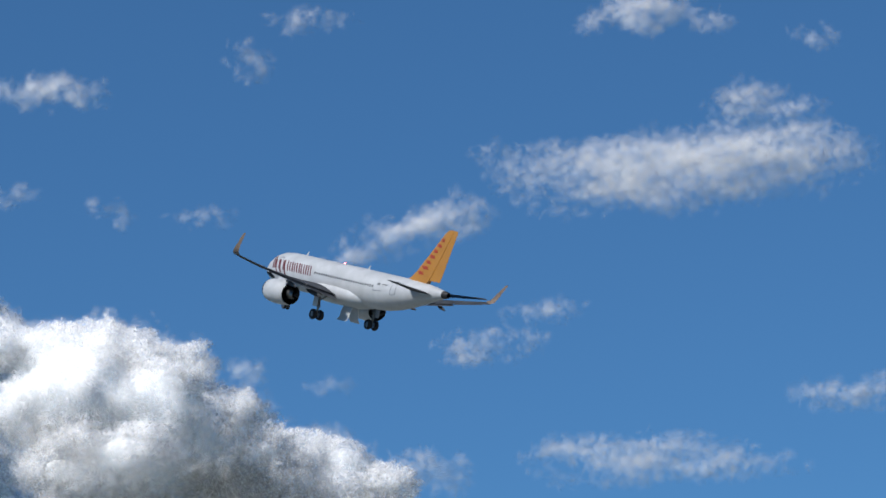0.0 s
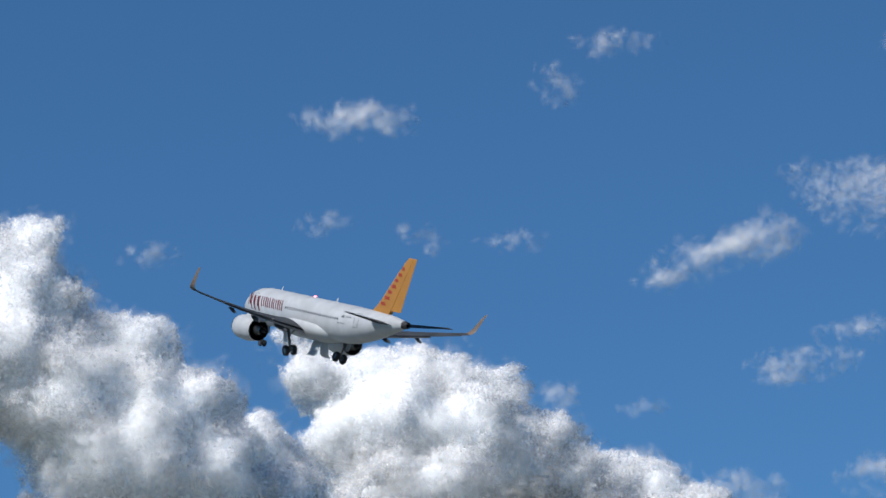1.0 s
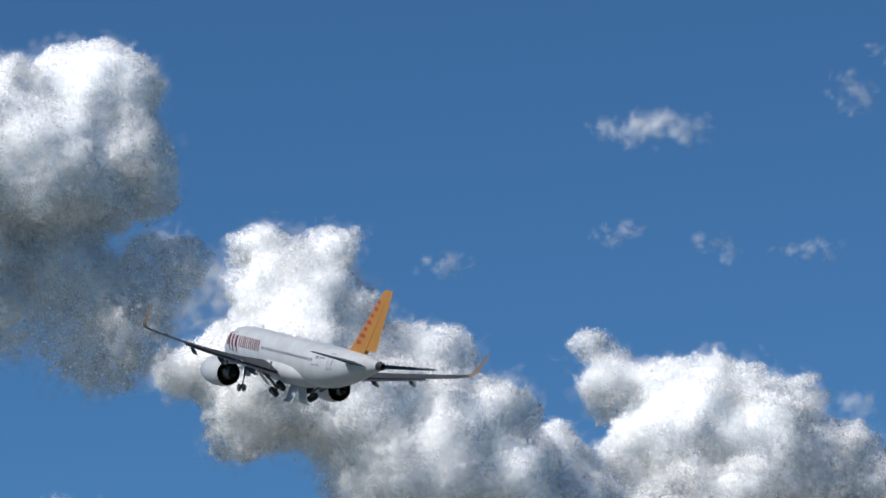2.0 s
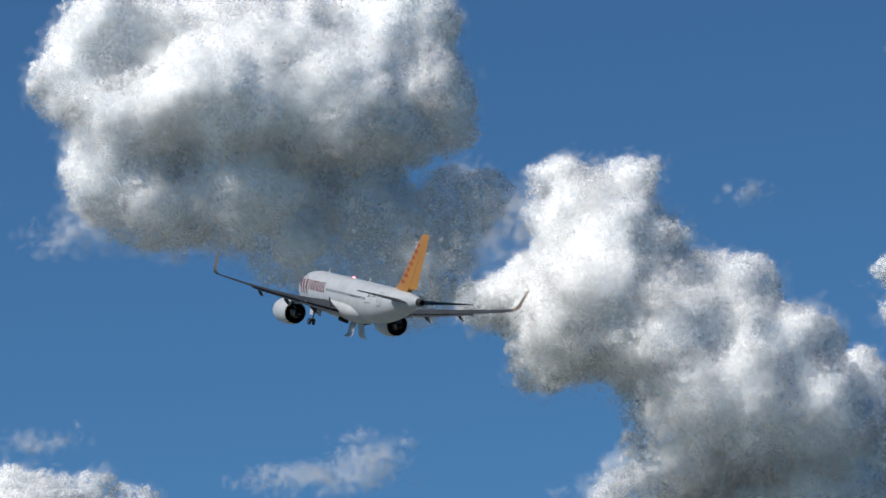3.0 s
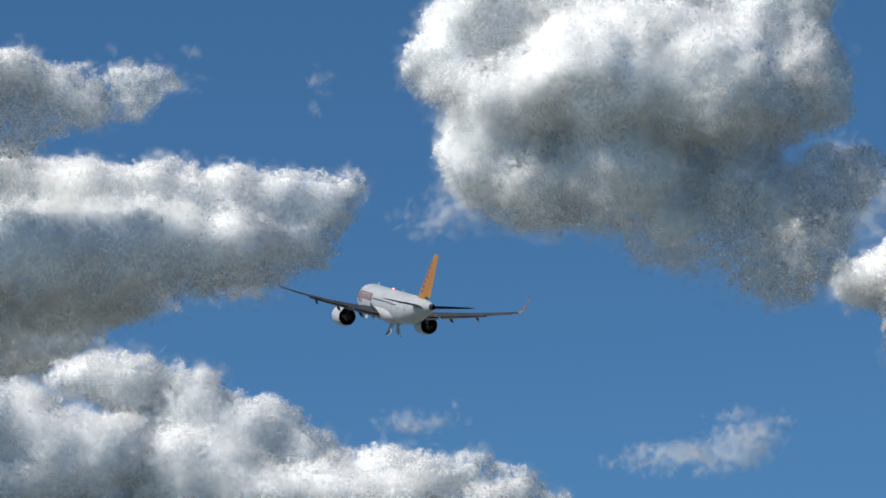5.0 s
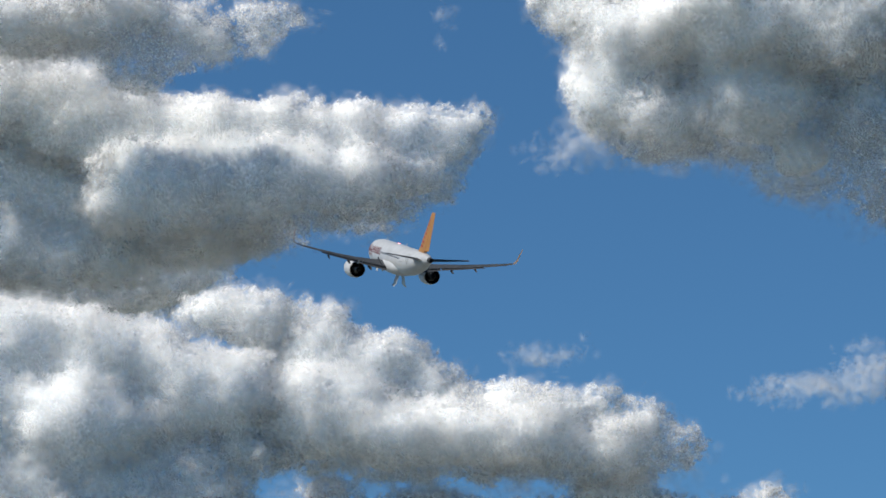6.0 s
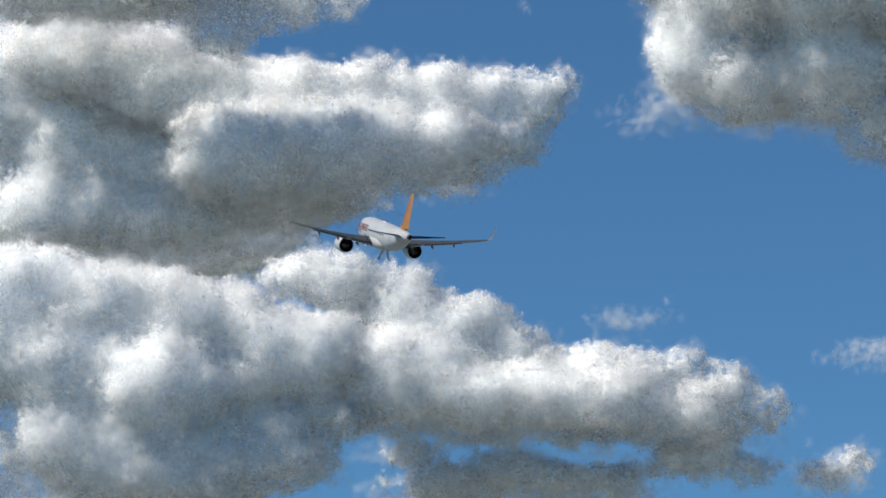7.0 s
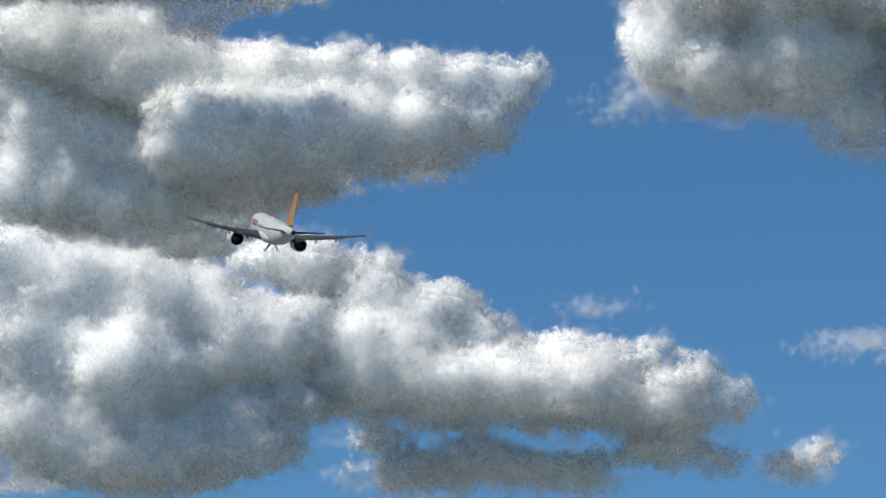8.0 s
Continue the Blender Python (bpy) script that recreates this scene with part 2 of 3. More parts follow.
def cloud(label, az, el, dist, puffs, cell=5.0, heads=(14, 6, 3), size=70.0, seed=1, thin=False,
          streak=(1, 1, 1), dense=1.0, deep=0.85):
    """A cloud round the point at (az, el, dist): puffs are (right, up, radius across, radius up, depth), in metres
    about that point. heads: height of its bulges, from big to small; size: width of the biggest bulge."""
    rng = np.random.default_rng(seed)
    puffs = np.array(puffs, np.float32)
    reach = puffs[:, 2:4] + 45
    low = np.array(((puffs[:, 0] - reach[:, 0]).min(), (puffs[:, 4] - puffs[:, 2]).min() - 45, (puffs[:, 1] - reach[:, 1]).min()))
    high = np.array(((puffs[:, 0] + reach[:, 0]).max(), (puffs[:, 4] + puffs[:, 2]).max() + 45, (puffs[:, 1] + reach[:, 1]).max()))
    shape = np.ceil((high - low) / cell).astype(int) + 1
    g = np.stack(np.meshgrid(*[np.arange(k) for k in shape], indexing="ij"), -1).reshape(-1, 3) * cell + low
    g = g.astype(np.float32)
    soft = np.zeros(len(g), np.float32)
    k = 6.0
    for x, z, rx, rz, y in puffs:
        ry = deep * rx if not thin else 0.6 * rx
        r = np.sqrt(((g[:, 0] - x) / rx) ** 2 + ((g[:, 1] - y) / ry) ** 2 + ((g[:, 2] - z) / rz) ** 2)
        soft += np.exp(np.clip((1 - r) * min(rx, rz) / k, -40, 25))
    f = k * np.log(soft + 1e-18) - (4 if not thin else 2)
    inner = f.copy()
    near = (f > -34) & (f < 40)
    p = g[near]
    bend = np.stack([lattice_noise(p / (size * 1.3) + 7.3 * j, seed + j) for j in range(3)], 1) * (size * 0.22)
    q = (p + bend) * np.array(streak, np.float32)
    rough = np.zeros(len(p), np.float32)
    for j, height in enumerate(heads[:2]):
        rough += height * (1.7 * bumps(q * (2.1 ** j) / size + 31 * seed, seed + 11 * j) - 0.95)
    broad = heads[0] * 0.8 * lattice_noise(q / (size * 0.55), seed + 5)
    f[near] += rough + broad
    inner[near] += 0.5 * rough + broad
    f, inner = f.reshape(shape), inner.reshape(shape)
    for field in (f, inner):
        field[0], field[-1], field[:, 0], field[:, -1], field[:, :, 0], field[:, :, -1] = (-60,) * 6
    stretch = np.array(streak, np.float32)
    if thin:
        def wisp(p, v):
            w = p * stretch
            n = lattice_noise(w / 24, seed + 3) + 0.6 * lattice_noise(w / 10.5, seed + 4) + 0.35 * lattice_noise(w / 4.6, seed + 9)
            return np.clip((v + 6) / 18, 0, 1) ** 1.3 * np.clip(0.4 + 1.3 * n, 0.0, 1.0)
        me = puff_mesh("thin_cloud", rng, [(strewn(rng, f, cell, low, (-9, 40), 0.024 * dense, wisp), 9.5, WISP)], f, cell, low, 1.2)
        thing = tagged(new("thin_cloud", me), kind="stuff")
    else:
        base, top = np.percentile(puffs[:, 1] - puffs[:, 3], 15), np.percentile(puffs[:, 1] + puffs[:, 3], 85)

        def lowness(p):
            return np.clip((0.55 * base + 0.45 * top - p[:, 2]) / (0.45 * (top - base)), 0, 1) * (1.0 if deep > 0.7 else 0.35)

        def crest(p, v):
            v = v + billows(p, seed + 21, 19.0, 5.5)
            return np.clip((v + 1) / 2.5, 0, 1) * np.clip((9 - v) / 4, 0, 1) * (1 - 0.75 * lowness(p))

        def flesh(p, v):
            v = v + billows(p, seed + 21, 19.0, 5.5)
            wide = 4 + 14 * lowness(p)
            return np.clip((v + 0.3 * wide) / wide, 0, 1) * np.clip((20 - v) / 4, 0, 1)

        def loose(p, v):
            n = lattice_noise(p / 34, seed + 3) + 0.6 * lattice_noise(p / 14, seed + 4)
            return np.clip((v + 15) / 15, 0, 1) ** 1.6 * np.clip((6 - v) / 6, 0, 1) * np.clip(0.15 + 1.5 * n + 0.6 * lowness(p), 0, 1)

        heart_level = 8.0 if min(puffs[:, 3].max(), puffs[:, 2].max()) > 34 else 4.0
        v, quads = largest(*skin(inner - 10 * lowness(g).reshape(shape), heart_level, cell, low))
        thing = new("cloud", cloud_mesh("cloud", v, quads, CORE))
        me = puff_mesh("vapour_fringe", rng, [
            (strewn(rng, f, cell, low, (-7, 12), 0.030 * dense, crest), 4.6, FINE),
            (strewn(rng, f, cell, low, (-16, 20), 0.0055 * dense, flesh), 9.5, BROAD),
            (strewn(rng, f, cell, low, (-15, 6), 0.008 * dense, loose), 9.5, MIST)], f, cell, low, 0.25)
        tagged(new("vapour_fringe", me), kind="stuff").parent = thing
    thing.matrix_world = Matrix.Translation(EYE + dist * toward(az, el)) @ pose(0, 0, 0, 0, 0, -az)
    tagged(thing, label, "cloud", "clouds in the sky")
    return thing


# cloud by cloud, from the right of the sweep to its left
cloud('towering white and grey cumulus with a dark soft base', 5.19, 15.60, 3900, [
    (-125, 105, 58, 50, 0), (-162, 64, 39, 42, -10), (-46, 108, 63, 44, 10), (-30, 135, 29, 26, 0), (27, 89, 63, 50, -20),
    (101, 109, 58, 55, 20), (148, 111, 47, 50, 0), (163, 50, 44, 58, 0), (89, 31, 78, 63, -30), (-15, 37, 84, 63, -40),
    (-94, 27, 68, 58, 0), (-120, -25, 52, 47, 0), (-79, -51, 58, 34, 0), (5, -41, 63, 52, -10), (36, -89, 39, 39, 0),
    (98, -58, 52, 39, 0), (140, -85, 47, 37, 10), (149, -137, 37, 24, 0), (113, -121, 31, 24, 0),
    (185, -70, 38, 34, -25), (160, -115, 36, 30, -30), (215, -45, 26, 22, 0),
], seed=3)
cloud('tall white cumulus with grey shaded flank', 10.62, 12.90, 4200, [
    (-73, 166, 34, 28, 0), (-14, 152, 37, 31, 0), (-67, 112, 45, 51, 0), (-22, 94, 62, 62, -10), (-97, 45, 53, 42, 0),
    (-153, 41, 31, 25, 0), (-41, 21, 79, 62, -30), (-93, -19, 42, 31, 0), (47, 49, 39, 37, 0), (94, 39, 37, 37, 0),
    (25, -15, 79, 62, -30), (108, -29, 68, 56, -20), (154, -3, 37, 31, 0), (78, -84, 79, 62, -40), (150, -93, 68, 62, -20),
    (37, -130, 56, 39, 0), (-28, -162, 39, 23, 0),
], seed=8)
cloud('broad grey cumulus base lit along its crest', 13.27, 11.01, 4250, [
    (1, 74, 54, 48, 0), (20, 16, 68, 57, -20), (-38, -32, 85, 63, -40), (46, -30, 68, 51, 0), (-107, -52, 85, 57, -20),
    (101, -61, 57, 46, 0), (-12, -73, 80, 51, 0), (55, 31, 28, 28, 0),
], seed=14)
cloud('bright white cauliflower cumulus', 16.21, 12.42, 4500, [
    (-170, 95, 25, 22, 0), (-141, 57, 36, 33, 0), (-93, 46, 39, 33, 0), (-45, 44, 39, 33, 0), (3, 32, 39, 35, 0),
    (45, 22, 33, 30, 0), (-59, -6, 72, 57, -20), (19, -22, 66, 51, -20), (79, -16, 33, 33, 0), (112, -27, 24, 27, 0),
    (-107, -10, 42, 54, 0), (59, -66, 66, 42, 0), (-27, -86, 97, 48, -20), (124, -69, 33, 27, 0), (168, -93, 30, 23, 0),
], seed=21)
cloud('low white cumulus shoulder', 18.58, 11.22, 4550, [
    (-42, 29, 37, 27, 0), (7, 18, 27, 23, 0), (43, 7, 30, 26, 0), (78, -17, 27, 21, 0), (5, -28, 67, 34, 0),
    (-79, -6, 55, 37, 0),
], seed=25)
cloud('long white stratocumulus bank with a grey underside', -2.09, 14.68, 4400, [
    (224, -1, 32, 31, 0), (248, 22, 15, 18, 0), (177, 0, 47, 41, 0), (106, 7, 65, 38, 0), (35, 2, 71, 41, 0),
    (-35, 6, 65, 38, 0), (176, -43, 47, 35, 0), (106, -48, 71, 44, -20), (23, -50, 88, 50, -30), (-71, -56, 88, 56, -20),
    (-106, 6, 65, 50, 0), (-176, 32, 77, 59, 0), (-247, 55, 77, 53, 0),
], seed=31, deep=0.5, heads=(11, 5, 2.2))
cloud('grey-bellied stratocumulus joining the white bank', -3.52, 14.07, 4450, [
    (-59, -9, 84, 57, 0), (-142, 20, 89, 66, 0), (-165, -63, 84, 54, 0), (53, -54, 72, 36, 0), (-53, -69, 84, 42, 0),
    (107, -51, 66, 24, 0), (238, -33, 27, 17, 0), (-238, 66, 72, 72, 0),
], seed=33, deep=0.5, heads=(11, 5, 2.2))
cloud('ragged white cloud scraps above the bank', -3.94, 16.12, 4300, [
    (82, 0, 40, 24, 0), (122, -11, 33, 20, 0), (154, 19, 32, 21, 0), (36, -27, 46, 28, 0), (-79, 12, 98, 35, 0),
    (7, 27, 75, 28, 0), (-153, 14, 69, 40, 0),
], seed=36, deep=0.5, heads=(10, 5, 2.4))
cloud('wide sloping white cumulus bank', 0.70, 11.39, 4000, [
    (-219, 69, 38, 23, 0), (-171, 56, 54, 28, 0), (-118, 34, 54, 33, 0), (-64, 12, 54, 35, 0), (-16, -13, 43, 28, 0),
    (64, -31, 54, 29, 0), (117, -32, 38, 24, 0), (149, -27, 17, 18, 0), (192, -43, 20, 24, 0), (217, -66, 27, 19, 0),
    (143, -70, 70, 29, 0), (52, -65, 80, 35, -20), (-33, -58, 80, 40, -20), (-129, -36, 86, 51, -20),
], seed=41, deep=0.5, heads=(11, 5, 2.2))
cloud('grey and white cumulus bank with soft folds', -4.34, 10.87, 3950, [
    (119, 22, 85, 50, 0), (34, 57, 79, 45, 0), (-45, 70, 74, 45, 0), (-103, 91, 64, 45, 0), (-92, 17, 79, 50, 0),
    (8, -4, 79, 50, -20), (97, -36, 58, 32, 0), (-71, -57, 79, 48, 0), (34, -62, 69, 29, 0), (-155, 59, 64, 74, 0),
    (103, -70, 58, 32, 0), (8, -91, 85, 37, 0), (155, -28, 48, 22, 0),
], seed=43, deep=0.5, heads=(11, 5, 2.2))
cloud('small dark grey low cloud', 0.45, 9.68, 4020, [
    (0, 0, 32, 20, 0), (43, -8, 40, 19, 0), (97, -14, 40, 19, 0), (-97, 16, 27, 13, 0), (-49, -15, 54, 16, 0),
], seed=51, size=40.0, heads=(8, 4, 2))
cloud('small dark grey cloud scrap', 5.03, 9.62, 4020, [
    (-12, -7, 24, 13, 0), (12, 7, 17, 11, 0),
], seed=53, size=30.0, heads=(7, 4, 2))
cloud('grey cloud mass behind the banks', -4.77, 12.88, 4700, [
    (94, -6, 82, 47, 0), (0, -19, 95, 57, 0), (-87, -7, 95, 63, 0), (-163, 30, 76, 95, 0), (163, 0, 44, 28, 0),
    (-101, 87, 95, 57, 0), (-77, 256, 101, 57, 0), (-160, -195, 95, 82, 0), (-85, -257, 95, 50, 0),
], seed=46, heads=(10, 4, 2), dense=0.55, deep=0.5)
cloud('white cumulus scraps below the bank', 3.32, 9.77, 4010, [
    (0, 8, 28, 19, 0), (-37, 1, 32, 18, 0), (37, -9, 24, 13, 0),
], seed=47, size=40.0, deep=0.6, heads=(9, 5, 2))
cloud('wide streaked thin white cloud', 23.69, 15.49, 4600, [
    (-26, -19, 117, 19, 0), (79, -19, 105, 22, 0), (22, -48, 111, 12, 0), (140, -17, 68, 21, 0), (95, 40, 37, 25, 0),
    (143, 26, 34, 17, 0), (-99, -15, 49, 17, 0), (-191, 3, 19, 9, 0), (189, -15, 28, 15, 0),
], seed=60, thin=True, heads=(6, 4, 2), size=34.0, cell=4.0, streak=(0.35, 1, 1.5), dense=0.65)
cloud('slanting thin white cloud streak', 20.14, 14.45, 4600, [
    (57, 22, 34, 21, 0), (13, 9, 37, 15, 0), (-25, -2, 31, 11, 0), (-56, -22, 23, 9, 0),
], seed=61, thin=True, heads=(6, 4, 2), size=34.0, cell=4.0, streak=(0.6, 1, 1.2))
cloud('ragged thin white cloud', 23.76, 17.21, 4600, [
    (-9, 9, 43, 22, 0), (64, -12, 20, 12, 0), (-65, -1, 19, 10, 0),
], seed=62, thin=True, heads=(6, 4, 2), size=34.0, cell=4.0)
cloud('tiny thin cloud scrap', 25.97, 16.81, 4600, [
    (0, 0, 17, 9, 0),
], seed=63, thin=True, heads=(6, 4, 2), size=34.0, cell=4.0)
cloud('faint thin cloud streak', 21.07, 12.84, 4600, [
    (14, 7, 40, 10, 0), (-14, -7, 19, 7, 0),
], seed=64, thin=True, heads=(6, 4, 2), size=34.0, cell=4.0, streak=(0.6, 1, 1.2))
cloud('thin white cloud streak', 26.23, 11.97, 4600, [
    (-20, -2, 37, 9, 0), (20, 2, 25, 8, 0),
], seed=65, thin=True, heads=(6, 4, 2), size=34.0, cell=4.0, streak=(0.6, 1, 1.2))
cloud('long thin white cloud streak', 23.39, 11.22, 4600, [
    (-9, 10, 68, 11, 0), (-76, 16, 37, 7, 0), (76, -12, 52, 7, 0), (-41, -10, 34, 5, 0),
], seed=66, thin=True, heads=(6, 4, 2), size=34.0, cell=4.0, streak=(0.4, 1, 1.5), dense=0.6)
cloud('thin ragged cloud scrap', 20.32, 11.17, 4600, [
    (-13, 12, 34, 12, 0), (13, -12, 16, 11, 0),
], seed=67, thin=True, heads=(6, 4, 2), size=34.0, cell=4.0)
cloud('faint thin cloud scrap', 21.98, 13.31, 4600, [
    (0, 0, 26, 8, 0),
], seed=68, thin=True, heads=(6, 4, 2), size=34.0, cell=4.0)
cloud('tiny faint cloud scrap', 18.91, 12.45, 4600, [
    (0, 0, 10, 4, 0),
], seed=69, thin=True, heads=(6, 4, 2), size=34.0, cell=4.0)
cloud('thin white cloud scrap', 18.81, 17.39, 4600, [
    (0, 0, 31, 11, 0),
], seed=70, thin=True, heads=(6, 4, 2), size=34.0, cell=4.0)
cloud('small ragged white cloud scrap', 17.95, 16.87, 4600, [
    (-7, 11, 19, 16, 0), (7, -11, 14, 12, 0),
], seed=71, thin=True, heads=(6, 4, 2), size=34.0, cell=4.0)
cloud('ragged thin white cloud scrap', 15.13, 16.52, 4600, [
    (2, 2, 38, 15, 0), (32, -8, 16, 10, 0), (-32, 7, 15, 6, 0),
], seed=72, thin=True, heads=(6, 4, 2), size=34.0, cell=4.0)
cloud('faint small cloud scrap', 16.00, 14.89, 4600, [
    (-7, 8, 16, 9, 0), (7, -8, 9, 7, 0),
], seed=73, thin=True, heads=(6, 4, 2), size=34.0, cell=4.0)
cloud('tiny faint cloud streak', 14.53, 15.12, 4600, [
    (0, 0, 19, 6, 0),
], seed=74, thin=True, heads=(6, 4, 2), size=34.0, cell=4.0)
cloud('tiny faint cloud streak', 17.24, 14.80, 4600, [
    (0, 0, 17, 4, 0),
], seed=75, thin=True, heads=(6, 4, 2), size=34.0, cell=4.0)
cloud('thin cloud scrap beside the cumulus', 12.08, 14.82, 4600, [
    (0, 0, 25, 9, 0),
], seed=76, thin=True, heads=(6, 4, 2), size=34.0, cell=4.0)
cloud('thin cloud scrap beside the cumulus', 17.74, 12.69, 4600, [
    (0, 0, 19, 12, 0),
], seed=77, thin=True, heads=(6, 4, 2), size=34.0, cell=4.0)
cloud('tiny thin cloud scrap', 0.84, 16.25, 4600, [
    (-3, 9, 7, 11, 0), (3, -9, 4, 9, 0),
], seed=78, thin=True, heads=(6, 4, 2), size=20.0, cell=2.5)
cloud('grey haze between two cumulus towers', 8.55, 14.64, 4050, [
    (8, 0, 43, 33, 0), (24, -33, 38, 27, 0), (-24, 33, 27, 27, 0),
], seed=79, thin=True, heads=(6, 4, 2), size=60.0, cell=4.0, dense=0.45)
cloud('faint haze under the cumulus', 5.60, 13.84, 3950, [
    (29, -6, 32, 19, 0), (-87, 38, 42, 16, 0), (87, -38, 32, 13, 0),
], seed=80, thin=True, heads=(6, 4, 2), size=50.0, cell=4.0, dense=0.45)
cloud('soft white vapour trailing from the cumulus', 3.03, 14.49, 3880, [
    (-5, 9, 44, 22, 0), (-41, -9, 23, 10, 0), (42, -1, 36, 16, 0),
], seed=81, thin=True, heads=(6, 4, 2), size=45.0, cell=4.0, dense=0.45)
cloud('thin torn cloud scrap', 5.57, 17.80, 4600, [
    (0, 0, 16, 16, 0),
], seed=82, thin=True, heads=(6, 4, 2), size=24.0, cell=4.0)
cloud('thin combed cloud streaks', 6.35, 11.39, 4600, [
    (-35, -21, 59, 10, 0), (21, -17, 31, 9, 0), (34, 3, 26, 9, 0), (28, 21, 23, 6, 0),
], seed=83, thin=True, heads=(6, 4, 2), size=34.0, cell=4.0, streak=(0.4, 1, 1.5))
cloud('faint thin cloud streak', 2.17, 11.71, 4600, [
    (0, 0, 30, 6, 0),
], seed=84, thin=True, heads=(6, 4, 2), size=34.0, cell=4.0)
cloud('tiny thin cloud scrap', -0.99, 16.52, 4600, [
    (-1, -18, 10, 6, 0), (1, 18, 7, 4, 0),
], seed=85, thin=True, heads=(6, 4, 2), size=20.0, cell=2.5)
cloud('tiny thin cloud scrap', 2.69, 12.00, 4600, [
    (0, 0, 4, 6, 0),
], seed=86, thin=True, heads=(6, 4, 2), size=20.0, cell=2.5)


# ---- airliner: x forward, y to port, z up, in metres about a point 25 m behind the nose ----
def part(name, bm, mat, parent, label="", smooth=True):
    bmesh.ops.recalc_face_normals(bm, faces=bm.faces[:])
    me = bpy.data.meshes.new(name)
    bm.to_mesh(me)
    bm.free()
    if smooth:
        me.polygons.foreach_set("use_smooth", [True] * len(me.polygons))
        me.set_sharp_from_angle(angle=radians(38))
    me.materials.append(mat)
    ob = new(name, me)
    ob.parent = parent
    if label:
        tagged(ob, label)
    return ob


def loft(rings, ends=True):
    """A skin over closed rings of equal length."""
    bm = bmesh.new()
    rows = [[bm.verts.new(p) for p in ring] for ring in rings]
    for a, b in zip(rows, rows[1:]):
        for i in range(len(a)):
            j = (i + 1) % len(a)
            bm.faces.new((a[i], a[j], b[j], b[i]))
    if ends:
        bm.faces.new(rows[0])
        bm.faces.new(rows[-1])
    return bm


def tube(x0, x1, r0, r1, n=20, y=0.0, z=0.0, wall=0.0):
    """A cone or pipe along x."""
    def ring(x, r):
        return [Vector((x, y + r * math.cos(k * math.tau / n), z + r * math.sin(k * math.tau / n))) for k in range(n)]
    if wall:
        return loft([ring(x0, r0), ring(x1, r1), ring(x1, r1 - wall), ring(x0, r0 - wall), ring(x0, r0)], False)
    return loft([ring(x0, r0), ring(x1, r1)])


def rod(p, q, r, n=12):
    bm = bmesh.new()
    d = Vector(q) - Vector(p)
    bmesh.ops.create_cone(bm, cap_ends=True, segments=n, radius1=r, radius2=r, depth=d.length)
    bm.transform(Matrix.Translation((Vector(p) + Vector(q)) / 2) @ d.to_track_quat("Z", "Y").to_matrix().to_4x4())
    return bm


def section(x_le, y, z, chord, thick, up=Vector((0, 0, 1)), n=12, twist=0.0):
    """An aerofoil ring: leading edge at x_le, thickness along up."""
    pts = []
    for side in (1, -1):
        ks = range(n + 1) if side == 1 else range(n - 1, 0, -1)
        for k in ks:
            c = 0.5 * (1 - math.cos(math.pi * k / n))
            h = 5 * thick * chord * (0.2969 * math.sqrt(c) - 0.126 * c - 0.3516 * c ** 2 + 0.2843 * c ** 3 - 0.1036 * c ** 4)
            camber = 0.25 * thick * chord * (1 - (2 * c - 0.8) ** 2) if side else 0
            pts.append(Vector((x_le - c * chord, y, z)) + up * ((h if side == 1 else -0.75 * h) + 0.4 * camber - twist * c * chord))
    return pts


def mirrored(bm):
    bm.transform(Matrix.Diagonal((1, -1, 1, 1)))
    return bm


air = new("airliner")
tagged(air, "white twin-engine airliner with orange fin, climbing with landing gear folding away", "airplane")

# stations: distance behind the nose, centre height, half width, half height
STATIONS = [(0.0, -0.55, 0.03, 0.03), (0.25, -0.52, 0.42, 0.42), (0.8, -0.42, 0.85, 0.85), (1.6, -0.28, 1.25, 1.3), (2.6, -0.12, 1.6, 1.7),
            (3.8, -0.02, 1.84, 1.95), (5.2, 0.0, 1.95, 2.05), (6.5, 0.0, 1.975, 2.07), (10.0, 0.0, 1.975, 2.07), (14.0, 0.0, 1.975, 2.07),
            (18.0, 0.0, 1.975, 2.07), (22.0, 0.0, 1.975, 2.07), (24.5, 0.0, 1.975, 2.07), (26.5, 0.08, 1.93, 1.98), (28.5, 0.25, 1.8, 1.8),
            (30.5, 0.48, 1.58, 1.55), (32.5, 0.73, 1.26, 1.24), (34.3, 0.94, 0.9, 0.9), (35.8, 1.08, 0.58, 0.6), (36.6, 1.14, 0.42, 0.44)]


def body_at(s):
    """Centre height, half width and half height of the fuselage at s behind the nose."""
    for a, b in zip(STATIONS, STATIONS[1:]):
        if a[0] <= s <= b[0]:
            f = (s - a[0]) / (b[0] - a[0])
            return [a[k] + f * (b[k] - a[k]) for k in (1, 2, 3)]
    return STATIONS[-1][1:]


def on_body(s, deg, out=0.0):
    """A point on the fuselage: deg is measured up from the port beam."""
    z, w, h = body_at(s)
    c, d = math.cos(radians(deg)), math.sin(radians(deg))
    return Vector((25 - s, (w + out) * c, z + (h + out) * d))


def body_ring(s, n=40, out=0.0):
    return [on_body(s, 360 * k / n, out) for k in range(n)]


